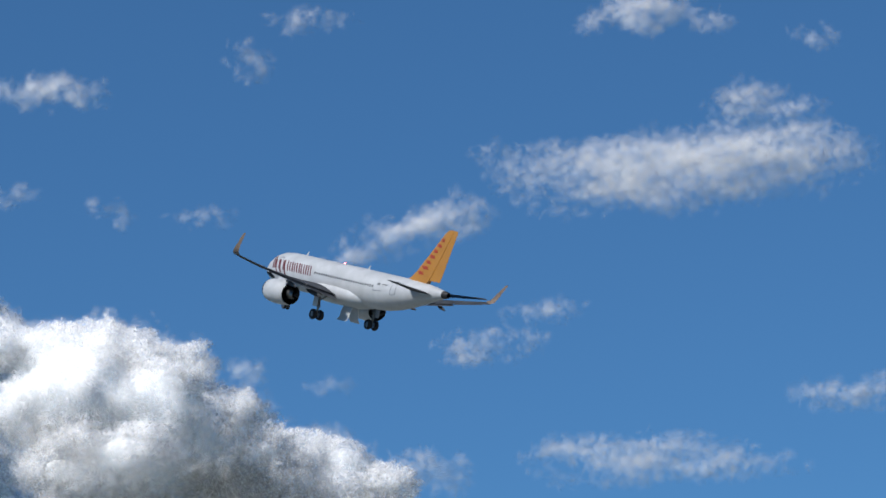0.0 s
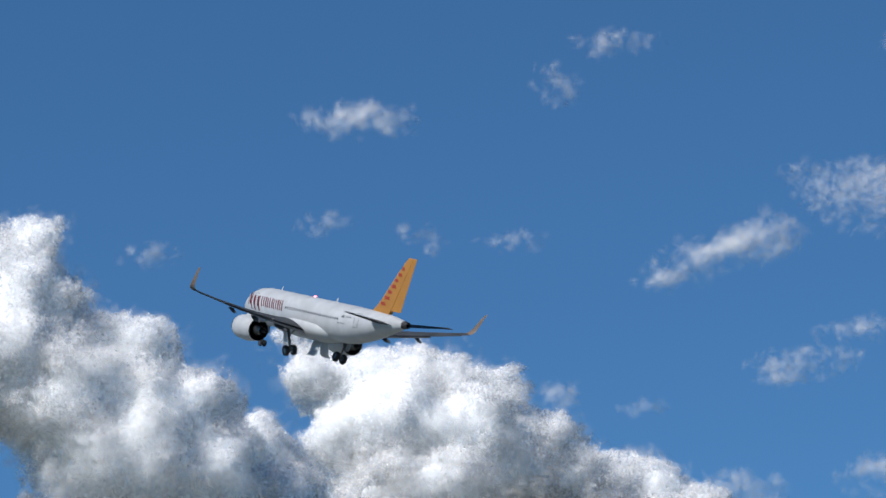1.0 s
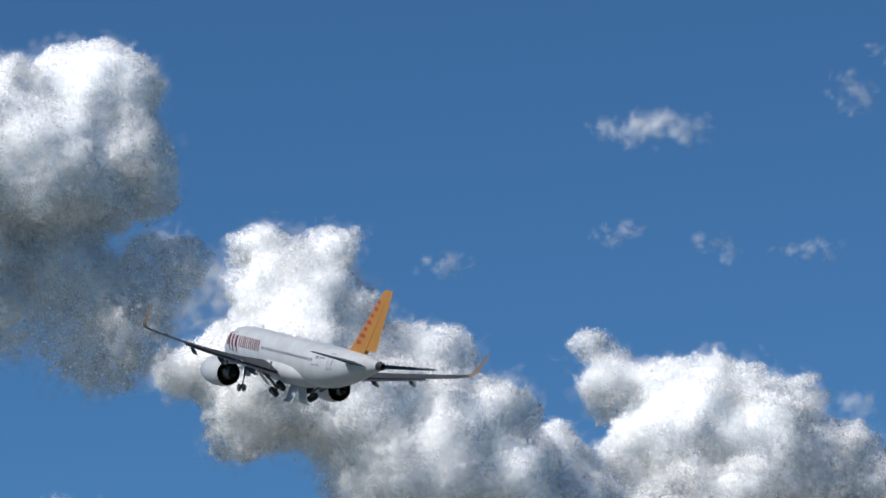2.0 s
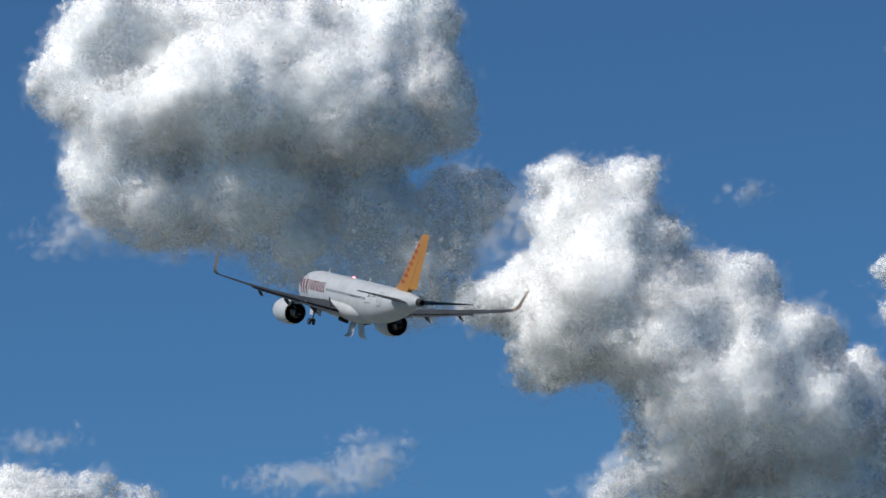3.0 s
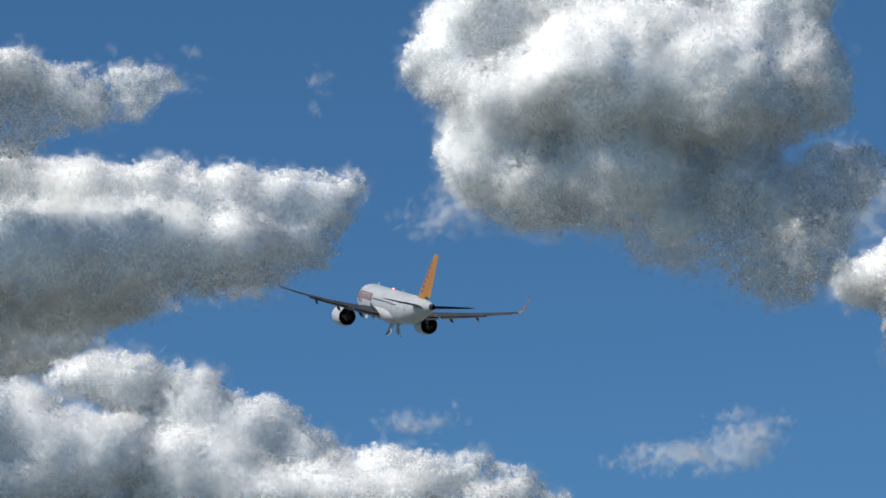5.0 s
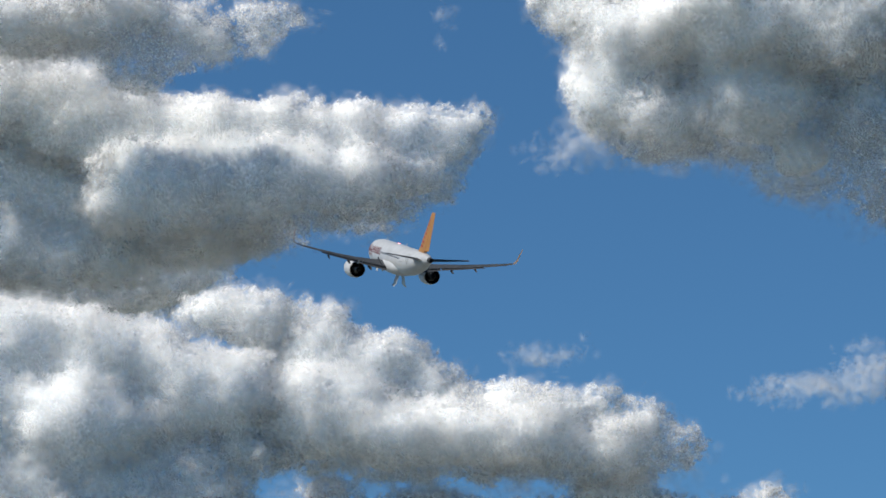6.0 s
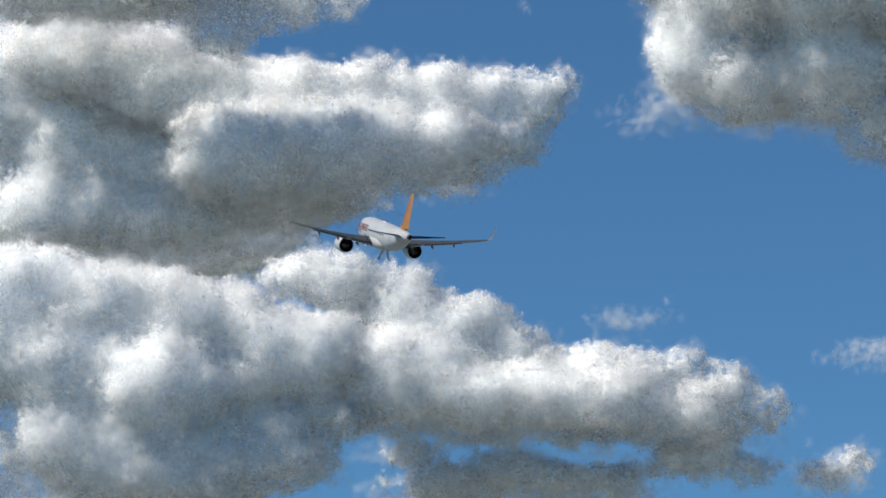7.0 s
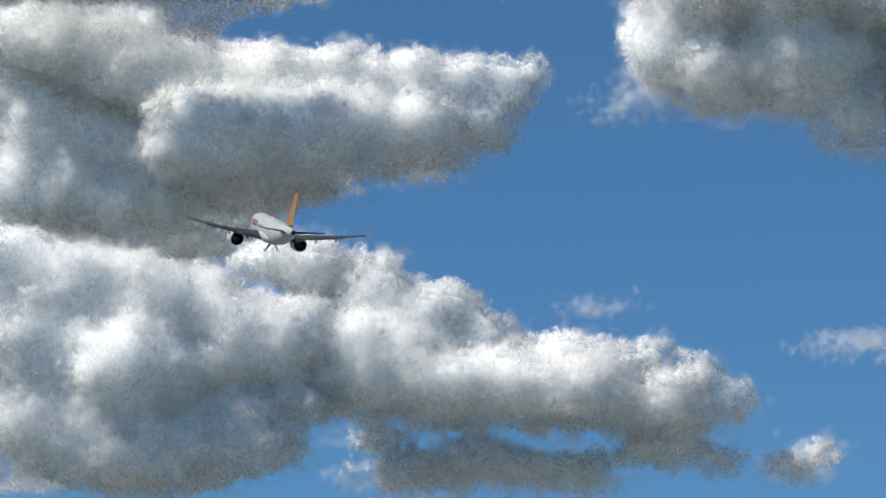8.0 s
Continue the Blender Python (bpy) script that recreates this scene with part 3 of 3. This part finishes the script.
def patch(s0, s1, d0, d1, lean=0.0, out=0.025):
    """A thin raised panel on the skin from d0 to d1 degrees; lean slants it forward with height."""
    bm = bmesh.new()
    rows = []
    steps = 1 + int(abs(d1 - d0) / 5)
    for k in range(steps + 1):
        d = d0 + (d1 - d0) * k / steps
        sh = -lean * k / steps
        rows.append([bm.verts.new(on_body(s, d, o)) for s, o in ((s0 + sh, -0.02), (s0 + sh, out), (s1 + sh, out), (s1 + sh, -0.02))])
    for a, b in zip(rows, rows[1:]):
        for i in range(3):
            bm.faces.new((a[i], a[i + 1], b[i + 1], b[i]))
    bm.faces.new(rows[0])
    bm.faces.new(rows[-1])
    return bm


fuselage = part("fuselage", loft([body_ring(s) for s, *_ in STATIONS]), WHITE, air)
part("tail_exhaust", loft([[Vector((25 - s, r * math.cos(k * math.tau / 20), z + r * math.sin(k * math.tau / 20))) for k in range(20)]
                           for s, z, r in ((36.55, 1.14, 0.445), (37.1, 1.16, 0.38), (37.45, 1.17, 0.3), (37.4, 1.17, 0.22), (36.9, 1.16, 0.2))]),
     SOOT, air, "dark sooty exhaust cone of the tail")


def fairing_ring(s, w, h, n=28):
    return [Vector((25 - s, w * math.cos(k * math.tau / n), -1.25 + h * math.sin(k * math.tau / n))) for k in range(n)]


part("belly_fairing", loft([fairing_ring(s, w, h) for s, w, h in
                            ((10.6, 0.7, 0.5), (11.4, 1.5, 0.95), (12.6, 2.0, 1.2), (14.5, 2.2, 1.28), (18.0, 2.25, 1.3), (20.5, 2.1, 1.22), (22.3, 1.6, 0.98), (23.6, 0.7, 0.6))]),
     WHITE, air, "white rounded belly fairing")

# cabin windows, doors and small markings
win = None
for side in (1, -1):
    for k in range(26):
        s = 12.9 + 0.5334 * k * 0.92
        if win is None:
            win = part("cabin_window", loft([[Vector((0.115 * math.cos(a), o, 0.165 * math.sin(a))) for a in [math.tau * i / 10 for i in range(10)]] for o in (-0.03, 0.012)]),
                       DARK, fuselage)
            ob = win
        else:
            ob = new("cabin_window", win.data)
            ob.parent = fuselage
        ob.matrix_local = Matrix.Translation(on_body(s, 11 if side == 1 else 169)) @ pose(0, 0, 0, 11 * side, 0, 0 if side == 1 else 180)
for side in (1, -1):
    for s0, wd in ((28.6, 0.82), (4.4, 0.82)):
        door = None
        for a, b, lo, hi in ((s0, s0 + 0.05, -14, 40), (s0 + wd, s0 + wd + 0.05, -14, 40), (s0 + 0.06, s0 + wd - 0.01, -14, -12.4), (s0 + 0.06, s0 + wd - 0.01, 38.4, 40)):
            d0, d1 = (lo, hi) if side == 1 else (180 - hi, 180 - lo)
            seam = part("door_seam", patch(a, b, d0, d1, out=0.01), SEAM, fuselage)
for s0, wd, d0, d1 in ((25.9, 0.55, 17, 24), (26.9, 0.35, 18, 22), (27.4, 0.5, 18, 22), (25.3, 0.9, -2, 0), (26.4, 0.5, -2, 0)):
    part("marking_bar", patch(s0, s0 + wd, d0, d1), SEAM, fuselage, "small grey marking bar")

# the big red lettering as plain slanting bars: bottom and top angle of each
for side in (1, -1):
    for k, (lo, hi) in enumerate(((-2, 46), (-2, 48), (-16, 30), (-2, 30), (-17, 30), (-3, 28), (-17, 30), (-2, 30), (-1, 29), (-2, 30),
                                  (-2, 28), (-2, 30), (-1, 30), (-2, 30), (-2, 29), (-2, 30), (-2, 30), (-2, 30))):
        s0 = 3.5 + 0.5 * k
        e0, e1 = (lo, hi) if side == 1 else (180 - lo, 180 - hi)
        part("lettering_bar", patch(s0, s0 + (0.2 if k % 3 else 0.26), e0, e1, lean=(hi - lo) * 0.016), RED, fuselage, "dark red painted lettering bar")

# aerials on the spine
for s in (7.2, 20.5):
    part("aerial", loft([[Vector((25 - s - a, 0.03 * b, 2.0)) for a, b in ((0, 0), (0.2, 1), (0.45, 0), (0.2, -1))],
                         [Vector((25 - s - 0.3 - a, 0.02 * b, 2.5)) for a, b in ((0, 0), (0.1, 1), (0.2, 0), (0.1, -1))]]), WHITE, air)
bm = bmesh.new()
bmesh.ops.create_uvsphere(bm, u_segments=12, v_segments=8, radius=0.13)
bm.transform(Matrix.Translation((25 - 15.6, 0, 2.1)))
part("beacon_light", bm, BEACON, air, "small red flashing beacon light")

# wings
SPAN = [(0.9, 11.3, 7.2, -1.3, 0.15), (1.95, 11.75, 6.7, -1.22, 0.15), (4.2, 12.9, 5.25, -1.0, 0.13), (6.4, 14.05, 4.0, -0.75, 0.12),
        (9.5, 15.67, 3.2, -0.35, 0.11), (12.8, 17.38, 2.45, 0.15, 0.11), (15.6, 18.85, 1.85, 0.65, 0.11), (16.7, 19.42, 1.62, 0.88, 0.11)]


def wing_at(y):
    for a, b in zip(SPAN, SPAN[1:]):
        if a[0] <= y <= b[0]:
            f = (y - a[0]) / (b[0] - a[0])
            return [a[k] + f * (b[k] - a[k]) for k in (1, 2, 3)]
    return SPAN[-1][1:4]


def wing_surface():
    return loft([section(25 - le, y, z, ch, th, twist=0.03) for y, le, ch, z, th in SPAN])


def sharklet():
    rings = []
    for y, le, ch, z, lean in ((16.71, 19.42, 1.61, 0.88, 0), (16.95, 19.68, 1.4, 0.97, 25), (17.18, 20.0, 1.2, 1.2, 52), (17.3, 20.4, 1.0, 1.55, 72),
                               (17.42, 21.2, 0.72, 2.4, 80), (17.54, 22.0, 0.5, 3.2, 81), (17.56, 22.3, 0.34, 3.34, 81)):
        up = Vector((0, -math.sin(radians(lean)), math.cos(radians(lean))))
        rings.append(section(25 - le, y, z, ch, 0.055, up))
    return loft(rings)


def flap(y0, y1, drop):
    rings = []
    for k in range(4):
        y = y0 + (y1 - y0) * k / 3
        le, ch, z = wing_at(y)
        c = ch * 0.24
        rings.append([p for p in section(25 - le - ch * 0.86, y, z - ch * 0.035, c, 0.12, twist=drop)])
    return loft(rings)


def track_fairing(y, size):
    le, ch, z = wing_at(y)
    x = 25 - le - ch * 0.55
    rings = []
    for k in range(9):
        f = k / 8
        r = size * math.sin(math.pi * min(0.98, 0.06 + 0.9 * f)) ** 0.7
        rings.append([Vector((x - f * ch * 0.75 * 0.9 - 0.2, y + 0.55 * r * math.cos(a), z - 0.18 * ch * 0.5 - 0.12 - 0.42 * f + r * math.sin(a)))
                      for a in [math.tau * i / 10 for i in range(10)]])
    return loft(rings)


for side in (1, -1):
    flip = (lambda b: b) if side == 1 else mirrored
    wing = part("wing", flip(wing_surface()), WINGGREY, air, "grey swept wing with a tall winglet")
    part("winglet", flip(sharklet()), WINGLET, wing, "orange upturned winglet")
    part("flap", flip(flap(2.2, 6.3, 0.34)), WINGGREY, wing)
    part("flap", flip(flap(6.5, 12.6, 0.34)), WINGGREY, wing)
    part("aileron", flip(flap(12.75, 15.7, 0.06)), WINGGREY, wing)
    for y, size in ((4.6, 0.27), (8.0, 0.25), (11.4, 0.22)):
        part("flap_track_fairing", flip(track_fairing(y, size)), WINGGREY, wing)


# engines
def ring_x(x, r, cy, cz, n=32, droop=0.0):
    return [Vector((x, cy + r * math.cos(k * math.tau / n), cz + droop + r * math.sin(k * math.tau / n))) for k in range(n)]


def engine(side):
    cy, cz = 5.84 * side, -2.42
    prof = [(13.95, 1.0), (14.25, 1.16), (13.9, 1.26), (13.2, 1.36), (12.2, 1.4), (11.2, 1.36), (10.2, 1.22), (9.95, 1.18), (10.2, 1.12), (11.0, 1.05), (12.5, 1.0), (13.6, 1.0), (13.95, 1.0)]
    holder = part("engine", loft([ring_x(x, r, cy, cz) for x, r in prof], False), WHITE, air, "white rounded engine nacelle")
    part("intake_lip", loft([ring_x(x, r, cy, cz) for x, r in ((14.05, 0.985), (14.26, 1.06), (14.31, 1.13), (14.2, 1.19), (13.95, 1.262))], False), METAL, holder, "bright metal intake lip")
    part("fan", tube(13.2, 13.3, 1.0, 1.0, 32, cy, cz), SOOT, holder)
    part("exhaust_duct", loft([ring_x(x, r, cy, cz) for x, r in ((9.94, 1.175), (9.96, 1.1), (10.8, 1.03), (12.2, 0.98))], False), SOOT, holder, "dark inner exhaust duct")
    part("core_cowl", loft([ring_x(x, r, cy, cz) for x, r in ((12.4, 0.62), (11.2, 0.72), (10.2, 0.66), (9.2, 0.5), (8.9, 0.44), (8.95, 0.38), (10.0, 0.4))], False), METAL, holder, "bare metal core cowl")
    part("exhaust_plug", loft([ring_x(x, r, cy, cz, 20) for x, r in ((10.0, 0.32), (9.2, 0.3), (8.6, 0.16), (8.2, 0.03))]), SOOT, holder)
    rings = []
    for x, zt, zb, w in ((13.2, -1.0, -1.2, 0.05), (12.4, -0.75, -1.5, 0.2), (11.0, -0.7, -1.55, 0.24), (9.6, -0.75, -1.5, 0.22), (8.2, -0.85, -1.3, 0.14), (7.0, -0.9, -1.1, 0.04)):
        rings.append([Vector((x, cy + w * a, zt if b else zb)) for a, b in ((-1, 0), (1, 0), (1, 1), (-1, 1))])
    part("pylon", loft(rings), WHITE, holder)
    # strake on the inboard cowl
    part("strake", loft([[Vector((x, cy - side * 0.9 + side * 0.02 * a, cz + 0.9 + h)) for a in (-1, 1)] + [Vector((x, cy - side * (0.9 + 0.3 * f), cz + 0.9 + 0.28 * f + h))]
                         for x, f, h in ((12.9, 0.1, 0.0), (12.0, 1.0, 0.02), (11.4, 0.9, 0.02))]), WHITE, holder)


engine(1)
engine(-1)

# tail
for side in (1, -1):
    flip = (lambda b: b) if side == 1 else mirrored
    rings = [section(25 - le, y, z, ch, 0.1) for y, le, ch, z in ((0.5, 31.2, 3.9, 0.85), (1.2, 31.6, 3.6, 0.93), (6.0, 34.35, 1.55, 1.48), (6.22, 34.6, 1.2, 1.5))]
    stab = part("tailplane", flip(loft(rings)), WINGGREY, air, "grey swept tailplane")
FIN = [(1.9, 28.9, 6.3), (2.3, 29.5, 5.75), (2.9, 30.25, 5.2), (7.7, 34.5, 2.25), (8.05, 34.95, 1.85), (8.12, 35.3, 1.4)]


def fin_ring(z, le, ch, c0, c1, thick):
    out = []
    n = 10
    for sgn in (1, -1):
        for k in range(n + 1):
            c = c0 + (c1 - c0) * (k if sgn == 1 else n - k) / n
            h = 5 * thick * ch * max(0.0, 0.2969 * math.sqrt(c) - 0.126 * c - 0.3516 * c ** 2 + 0.2843 * c ** 3 - 0.1036 * c ** 4)
            out.append(Vector((25 - le - c * ch, sgn * (h + 0.004), z)))
    return out


fin = part("fin", loft([fin_ring(z, le, ch, 0.0, 0.66, 0.1) for z, le, ch in FIN]), ORANGE, air, "orange vertical fin")
part("rudder", loft([fin_ring(z, le, ch, 0.675, 1.0, 0.1) for z, le, ch in FIN[1:]]), ORANGE, fin)


def fin_stroke(z0, z1, c0, c1, side):
    def at(z, c, o):
        for a, b in zip(FIN, FIN[1:]):
            if a[0] <= z <= b[0]:
                f = (z - a[0]) / (b[0] - a[0])
                le, ch = a[1] + f * (b[1] - a[1]), a[2] + f * (b[2] - a[2])
        h = 0.5 * ch * (0.2969 * math.sqrt(c) - 0.126 * c - 0.3516 * c ** 2 + 0.2843 * c ** 3 - 0.1036 * c ** 4)
        return Vector((25 - le - c * ch, side * (h + o), z))
    return loft([[at(z0, c0, o), at(z0, c1, o), at(z1, c1 - 0.1, o), at(z1, c0 - 0.1, o)] for o in (-0.01, 0.03)])


for side in (1, -1):
    for k in range(7):
        z = 2.75 + 0.66 * k
        part("lettering_bar", fin_stroke(z, z + 0.34, 0.22, 0.44 if k % 2 else 0.4, side), FINRED, fin, "red painted lettering bar")
        part("lettering_bar", fin_stroke(z + 0.16, z + 0.3, 0.16 if k % 2 else 0.18, 0.23, side), FINRED, fin, "red painted lettering bar")


# landing gear
def wheel(y, parent, x, z, r, w):
    bm = bmesh.new()
    prof = [(r * 0.55, -w / 2), (r * 0.88, -w / 2), (r * 0.98, -w * 0.3), (r, 0), (r * 0.98, w * 0.3), (r * 0.88, w / 2), (r * 0.55, w / 2)]
    n = 24
    rows = [[bm.verts.new((x + a * math.cos(math.tau * k / n), y + b, z + a * math.sin(math.tau * k / n))) for k in range(n)] for a, b in prof]
    for a, b in zip(rows, rows[1:] + rows[:1]):
        for i in range(n):
            j = (i + 1) % n
            bm.faces.new((a[i], a[j], b[j], b[i]))
    tyre = part("wheel", bm, RUBBER, parent, "black rubber wheel")
    hub = rod((x, y - w * 0.4, z), (x, y + w * 0.4, z), r * 0.54, 16)
    part("rim", hub, METAL, tyre)


MAIN = []
for side in (1, -1):
    leg = part("main_gear", rod((0, 0, 0), (0, -0.1 * side, -1.25), 0.19), STRUT, air, "grey main landing gear leg with twin wheels")
    part("piston", rod((0, -0.1 * side, -1.2), (0, -0.12 * side, -2.75), 0.12), METAL, leg)
    part("side_stay", rod((0.0, -0.1 * side, -1.1), (0.05, -1.25 * side, -0.25), 0.09), STRUT, leg)
    part("torque_link", rod((-0.1, -0.1 * side, -1.15), (-0.42, -0.1 * side, -1.85), 0.06), STRUT, leg)
    part("axle", rod((0, -0.12 * side - 0.6, -2.7), (0, -0.12 * side + 0.6, -2.7), 0.09), STRUT, leg)
    bm = bmesh.new()
    bmesh.ops.create_cube(bm, size=1)
    bm.transform(Matrix.Translation((0.0, 0.34 * side, -0.95)) @ Matrix.Diagonal((0.95, 0.06, 1.7, 1)))
    bmesh.ops.bevel(bm, geom=bm.edges[:], offset=0.025, segments=2, affect="EDGES")
    part("leg_door", bm, WHITE, leg, "white door on the gear leg")
    for dy in (-0.46, 0.46):
        wheel(-0.12 * side + dy, leg, 0, -2.7, 0.585, 0.42)
    MAIN.append((leg, side))
nose_leg = part("nose_gear", rod((0, 0, 0), (0.08, 0, -1.1), 0.13), STRUT, air, "grey nose landing gear leg with twin wheels")
part("piston", rod((0.08, 0, -1.0), (0.1, 0, -2.4), 0.08), METAL, nose_leg)
part("drag_strut", rod((0.1, 0, -0.9), (1.0, 0, -0.1), 0.06), STRUT, nose_leg)
part("axle", rod((0.1, -0.35, -2.37), (0.1, 0.35, -2.37), 0.06), STRUT, nose_leg)
for y in (-0.25, 0.25):
    wheel(y, nose_leg, 0.1, -2.37, 0.38, 0.22)


def belly_door(side):
    rings = []
    for k in range(9):
        f = k / 8
        y, z = 0.12 * math.sin(f * 3.0) + 0.75 * max(0.0, f - 0.72) ** 1.2 * 2.2, -1.85 * f + 0.25 * max(0.0, f - 0.8)
        rings.append([Vector((x, side * (y + o), z)) for x, o in ((0.95, 0), (0.95, 0.06), (-0.95, 0.06), (-0.95, 0))])
    return part("belly_door", loft(rings), WHITE, air, "open white belly door of the gear bay")


DOORS = [(belly_door(1), 1), (belly_door(-1), -1)]
for side in (1, -1):
    bm = bmesh.new()
    bmesh.ops.create_cube(bm, size=1)
    bm.transform(Matrix.Translation((25 - 4.7, 0.45 * side, -2.45)) @ Matrix.Diagonal((1.2, 0.05, 0.9, 1)))
    bmesh.ops.bevel(bm, geom=bm.edges[:], offset=0.02, segments=2, affect="EDGES")
    part("nose_door", bm, WHITE, air, "open white nose gear door")


# ---- what moves: seconds, place, bank, pitch, heading of the airliner ----
def motions():
    rows = [
        (0.0, 152.08, 424.22, 111.33, 3.82, -19.91, 103.99), (0.5, 137.55, 440.98, 114.96, 3.77, -19.50, 103.87),
        (1.0, 112.02, 421.29, 108.36, 3.72, -19.13, 103.75), (1.5, 80.46, 360.27, 90.16, 3.67, -18.78, 103.65),
        (2.0, 69.73, 379.19, 93.95, 3.62, -18.48, 103.55), (2.2, 65.21, 382.47, 94.39, 3.60, -18.36, 103.52),
        (3.3, 47.48, 447.05, 109.41, 3.49, -17.83, 103.36), (3.5, 44.07, 456.77, 111.53, 3.47, -17.76, 103.33),
        (4.0, 36.25, 490.57, 119.04, 3.42, -17.58, 103.28), (4.5, 28.05, 518.32, 124.71, 3.37, -17.44, 103.24),
        (5.0, 19.95, 553.26, 131.85, 3.32, -17.34, 103.21), (5.2, 16.47, 565.18, 134.04, 3.30, -17.31, 103.20),
        (6.5, -4.52, 642.52, 148.99, 3.17, -17.23, 103.19), (7.0, -12.83, 673.20, 155.07, 3.13, -17.26, 103.20),
        (7.5, -21.01, 702.60, 160.97, 3.08, -17.32, 103.22), (8.0, -29.04, 734.14, 167.20, 3.03, -17.42, 103.26),
    ]
    walk(air, [(t, pose(*p)) for t, *p in rows])
    # main legs fold inwards, nose leg forwards
    for leg, side in MAIN:
        walk(leg, [(t, pose(7.2, 3.8 * side, -1.35, -side * a, 0, 0)) for t, a in
                   ((0.0, 0), (0.5, 3), (1.0, 13), (1.5, 30), (2.2, 54), (3.3, 80), (3.9, 88), (8.0, 88))])
    walk(nose_leg, [(t, pose(19.9, 0, -1.75, 0, -a, 0)) for t, a in
                    ((0.0, 0), (1.5, 2), (2.2, 12), (3.3, 45), (4.4, 88), (8.0, 88))])
    for door, side in DOORS:
        walk(door, [(t, pose(6.3, 0.3 * side, -2.4, side * a, 0, 0)) for t, a in
                    ((0.0, 8), (4.0, 8), (7.0, 10), (8.0, 26))])


motions()
